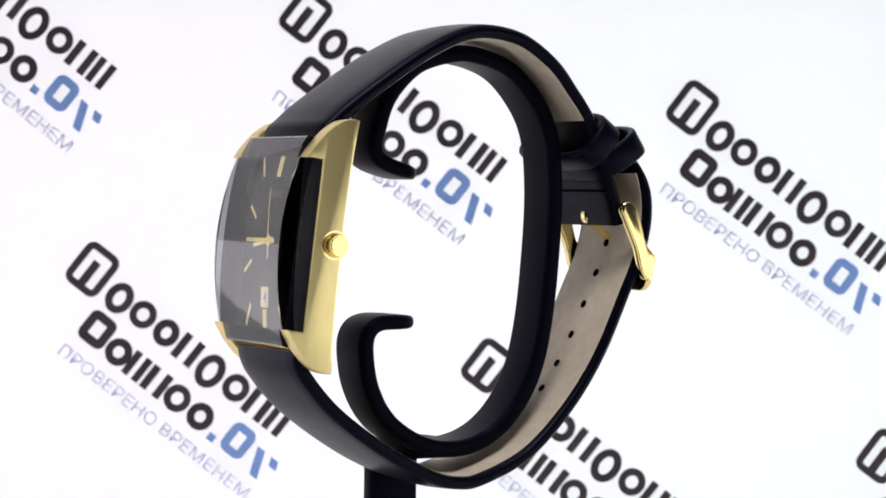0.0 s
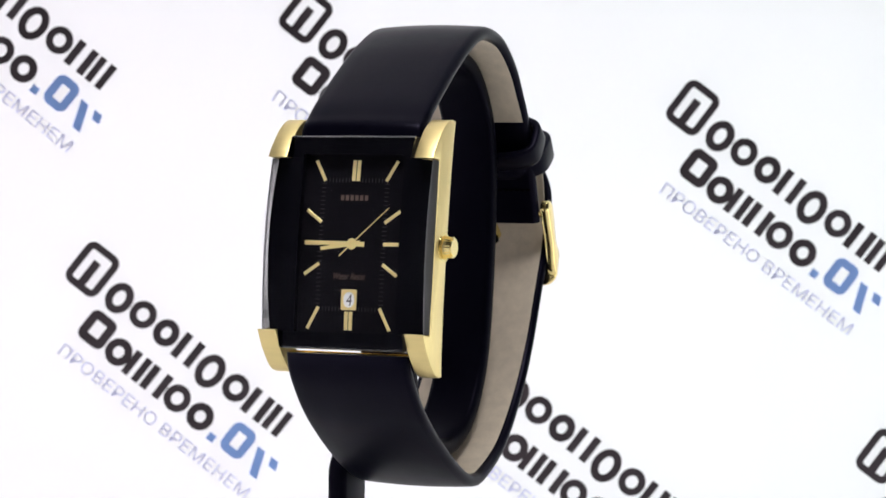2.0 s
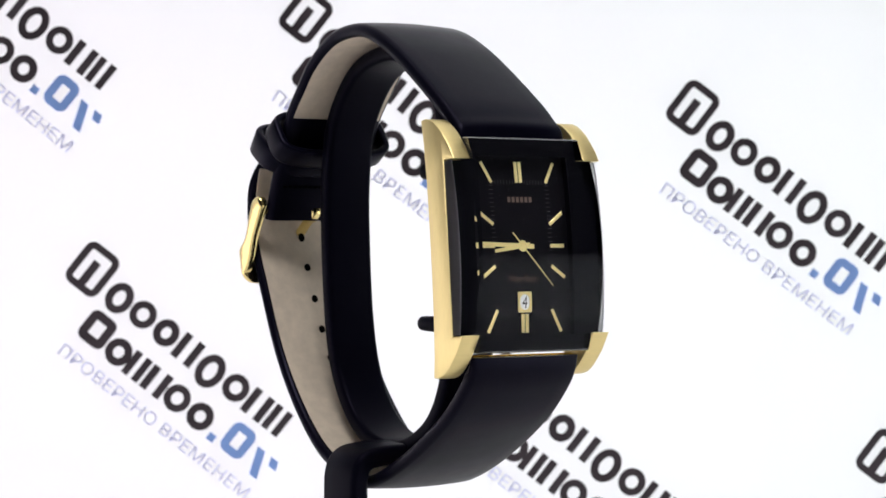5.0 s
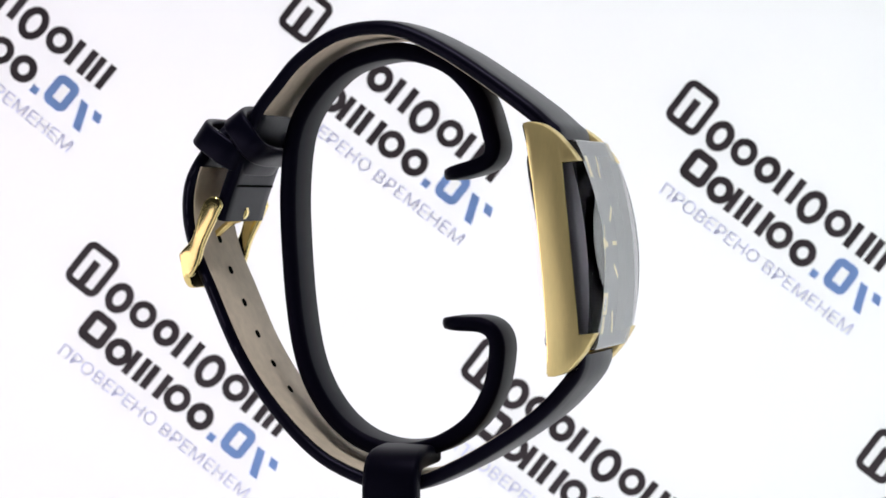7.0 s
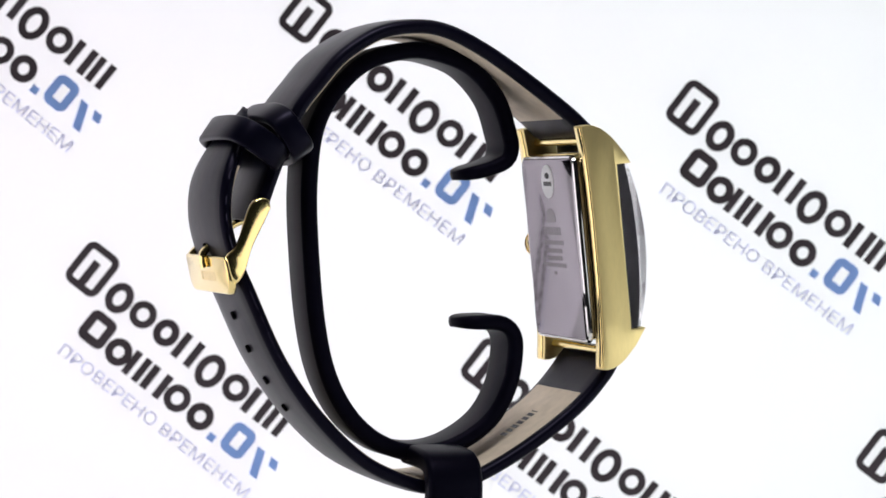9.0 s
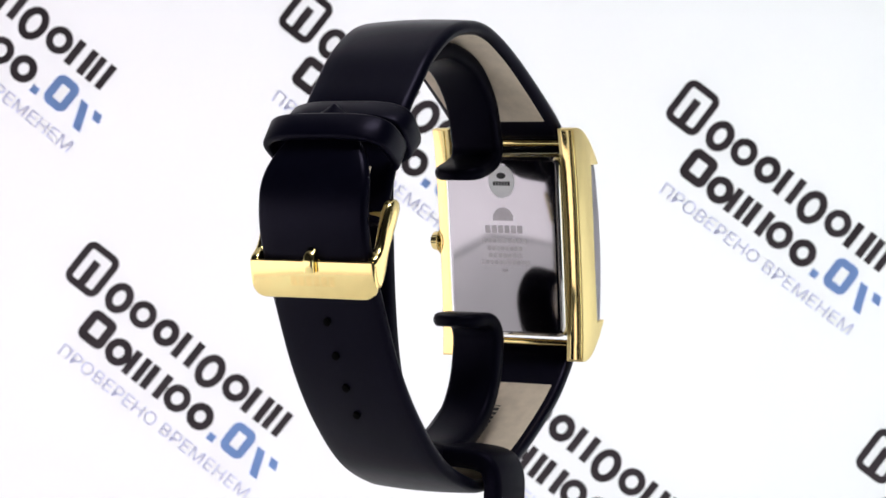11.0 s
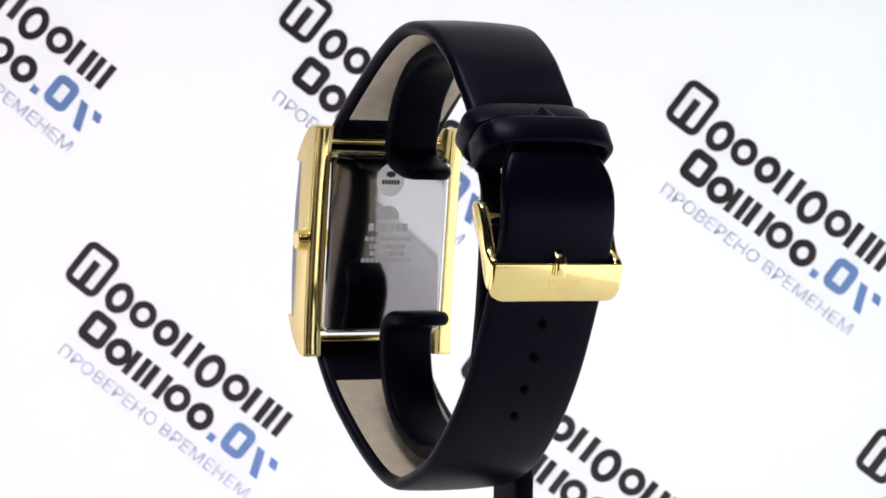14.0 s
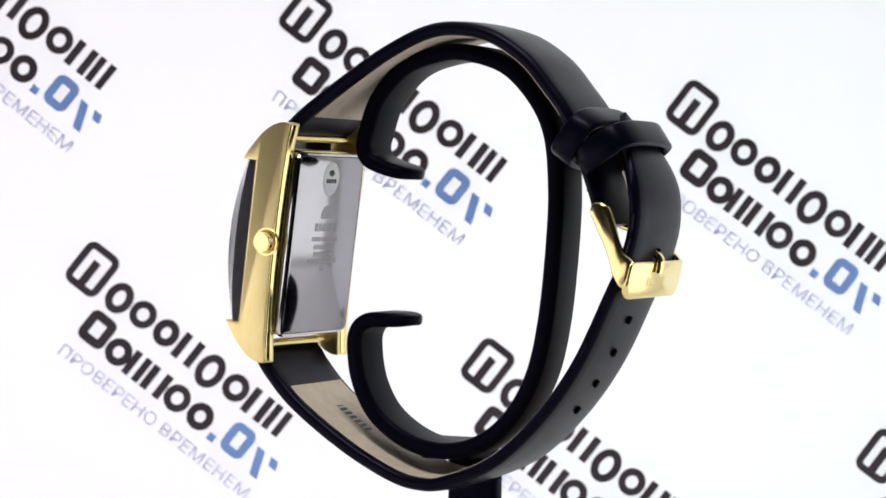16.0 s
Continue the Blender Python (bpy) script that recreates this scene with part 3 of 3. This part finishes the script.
def loop_band(p_out, p_in, half, width, thick, r):
    """A leather keeper: a rounded loop in the slanting plane through two points of the y, z plane."""
    p_out, p_in = Vector(p_out), Vector(p_in)
    d = (p_in - p_out)
    L = d.length
    d.normalize()
    n = Vector((-d[1], d[0]))
    bm = bmesh.new()
    outer = []
    for i in range(56):
        a = 2 * math.pi * i / 56
        cx, sx = math.cos(a), math.sin(a)
        outer.append((half * math.copysign(abs(cx) ** (2 / r), cx), L / 2 + L / 2 * math.copysign(abs(sx) ** (2 / r), sx)))
    mid = len(outer)
    rings = []
    prof = rounded(width / 2, 0, thick, thick * 0.34, 2)
    for i in range(mid):
        a, b = Vector(outer[i - 1]), Vector(outer[(i + 1) % mid])
        t = (b - a).normalized()
        inward = Vector((-t[1], t[0]))
        row = []
        for w, q in prof:
            bulge = outer[i][0] + inward[0] * q, outer[i][1] + inward[1] * q
            y = p_out[0] + d[0] * bulge[1] + n[0] * w
            z = p_out[1] + d[1] * bulge[1] + n[1] * w
            row.append(bm.verts.new((bulge[0], y, z)))
        rings.append(row)
    k = len(prof)
    for i in range(mid):
        q, r2 = rings[i], rings[(i + 1) % mid]
        for j in range(k):
            bm.faces.new((q[j], q[(j + 1) % k], r2[(j + 1) % k], r2[j]))
    return bm


def build_keepers():
    part("keeper", loop_band((41.6, 21.3), (31.4, 14.5), 12.5, 4.9, 1.45, 3.4), LEATHER, watch, "black leather keeper loop over the strap end", angle=60)
    part("keeper", loop_band((34.6, 24.3), (28.2, 15.5), 12.5, 4.6, 1.5, 3.6), LEATHER, watch, "black leather keeper loop on the upper strap", angle=60)


def build_buckle():
    arm = catmull([(35.3, 7.0), (35.7, 8.4), (37.0, 8.8), (38.6, 7.9), (39.8, 5.0), (41.1, 0.9), (43.1, -1.4), (42.85, -3.4), (42.2, -5.4), (41.2, -6.0), (40.4, -5.2),
                   (39.6, -3.5), (38.6, 0.0), (36.8, 3.8), (35.3, 7.0)], 4)[:-1]
    slope = 0.21
    outline = [p for p in rounded(12.45, -8.0, -1.5, 2.6, 6) if p[1] < -4.5] + [(12.45, -2.0), (12.0, -1.5), (-12.0, -1.5), (-12.45, -2.0)]
    plate = prism(outline, 41.6, 42.95, "y", 0.4, 3)
    for v in plate.verts:
        v.co.y += (v.co.z + 4.6) * slope
    buckle = part("buckle", plate, GOLD, watch, "polished gold pin buckle plate")
    part("buckle_arm", prism(arm, 10.85, 12.65, "x", 0.55, 3), GOLD, buckle, "waisted gold buckle arm", angle=60)
    part("buckle_arm", prism(arm, -12.65, -10.85, "x", 0.55, 3), GOLD, buckle, "waisted gold buckle arm", angle=60)
    marks = [box(-4.4 + i * 1.5, -4.4 + i * 1.5 + 1.1, 42.94, 42.965, -5.9, -4.3) for i in range(6)]
    for m in marks:
        for v in m.verts:
            v.co.y += (v.co.z + 4.6) * slope
    for m in marks:
        part("engraved_bar", m, ENGRAVED, buckle)
    pin = bmesh.new()
    bmesh.ops.create_cone(pin, cap_ends=True, segments=16, radius1=0.8, radius2=0.8, depth=23.5,
                          matrix=Matrix.Translation((0, 36.9, 6.2)) @ Matrix.Rotation(radians(90), 4, "Y"))
    part("buckle_pin", pin, GOLD, buckle, "gold cross pin")
    tongue = catmull([(36.0, 7.4), (35.4, 6.0), (36.2, 4.8), (38.2, 4.0), (40.4, 2.2), (42.6, 0.2), (43.9, -1.4), (43.6, -3.6)], 6)
    part("tongue", sweep(tongue, lambda s, L: rounded(1.05, -0.6, 0.6, 0.55, 3), 0.5), GOLD, buckle, "gold buckle tongue")


build_case()
build_crystal()
build_dial()
hour_hand = hand("hour_hand", 5.9, 1.6, 0.75, 0.55, -6.26, -6.235, "gold hour hand")
minute_hand = hand("minute_hand", 8.9, 2.4, 0.8, 0.6, -6.31, -6.285, "gold minute hand")
second_hand = hand("second_hand", 9.0, 3.0, 0.22, 0.12, -6.355, -6.335, "thin gold second hand")
build_crown()
build_caseback()
build_strap()
build_keepers()
build_buckle()

# ---- the display stand ----
stand = tagged(new("watch_stand"), "black satin plastic watch display stand with an open C-shaped cuff", "stand")
CUFF = [(-3.17, 13.12), (-6.6, 13.85), (-10.0, 14.85), (-12.31, 16.1), (-13.09, 18.1), (-12.7, 20.5), (-10.32, 27.04), (-5.15, 32.5), (0.98, 34.9), (7.08, 35.4),
        (15.16, 33.0), (20.98, 27.6), (24.44, 20.96), (25.55, 11.82), (25.32, 1.68), (23.94, -12.53), (21.59, -22.67), (17.23, -30.27), (11.27, -35.11),
        (4.12, -36.9), (-3.0, -35.6), (-9.59, -31.35), (-13.25, -25.3), (-14.45, -18.73), (-13.85, -15.3), (-11.6, -13.65), (-7.6, -13.45), (-3.22, -13.55)]


def build_stand():
    def section(s, L):
        edge = min(s, L - s)
        f = math.sqrt(max(0.02, 1 - (1 - min(1, edge / 4.0)) ** 2))
        thick = 3.1 if edge > 14 else 2.5 + 0.6 * edge / 14
        h = thick / 2 * (0.45 + 0.55 * f)
        return [(x + 0.35, n) for x, n in rounded(5.1 * f, -h, h, 1.15, 4)]
    part("cuff", sweep(catmull(CUFF), section, 0.8), STAND, stand, "open C-shaped black cuff", angle=60)
    # the foot: a flat bar that leaves the cuff sideways and turns down to the table
    bend = [(-1.0, -37.2), (-8.0, -37.3), (-11.6, -37.7), (-13.6, -38.8), (-14.5, -41.5), (-14.5, -46.0), (-14.5, -70.0), (-14.5, -90.1)]
    bm = sweep(catmull(bend), lambda s, L: rounded(5.1, -1.85, 1.85, 1.1, 4), 0.8)
    for v in bm.verts:
        v.co = Vector((v.co.y, v.co.x + 1.65, v.co.z))
    part("foot_bar", bm, STAND, stand, "flat black foot bar bent downward", angle=60)


build_stand()


# ---- what moves ----
def motions():
    # the turntable runs a little unevenly: degrees ahead of an even turn
    uneven = [(0.0, 0.0), (0.5, 0.05), (1.0, 0.5), (1.5, 0.1), (2.0, -0.2), (2.5, -0.6), (3.0, -0.4), (3.5, 0.1), (4.0, 0.25), (5.0, 0.0), (6.0, 0.0),
              (9.0, 0.0), (11.0, 0.15), (11.5, 0.15), (12.0, -0.15), (12.5, -0.6), (13.0, -0.45), (13.5, 0.3), (14.0, 0.4), (14.5, 0.1), (15.0, -0.3), (15.5, 0.0), (16.0, -0.2)]
    times, ahead = zip(*uneven)
    turn = []
    for i in range(65):
        t = 16.0 * i / 64
        angle = 18.978 * (t - 3.35) + 4.0 + float(np.interp(t, times, ahead))
        turn.append((t, pose(0, 0, 0.0901, 0, 0, angle)))
    walk(watch, turn)
    walk(stand, turn)
    walk(hour_hand, [(0.0, hand_pose(261.5)), (16.0, hand_pose(262.2))])
    walk(minute_hand, [(0.0, hand_pose(270.0)), (16.0, hand_pose(278.0))])
    walk(second_hand, [(t, hand_pose(90 + 30 * (t - 3.42))) for t in range(0, 17)])


motions()
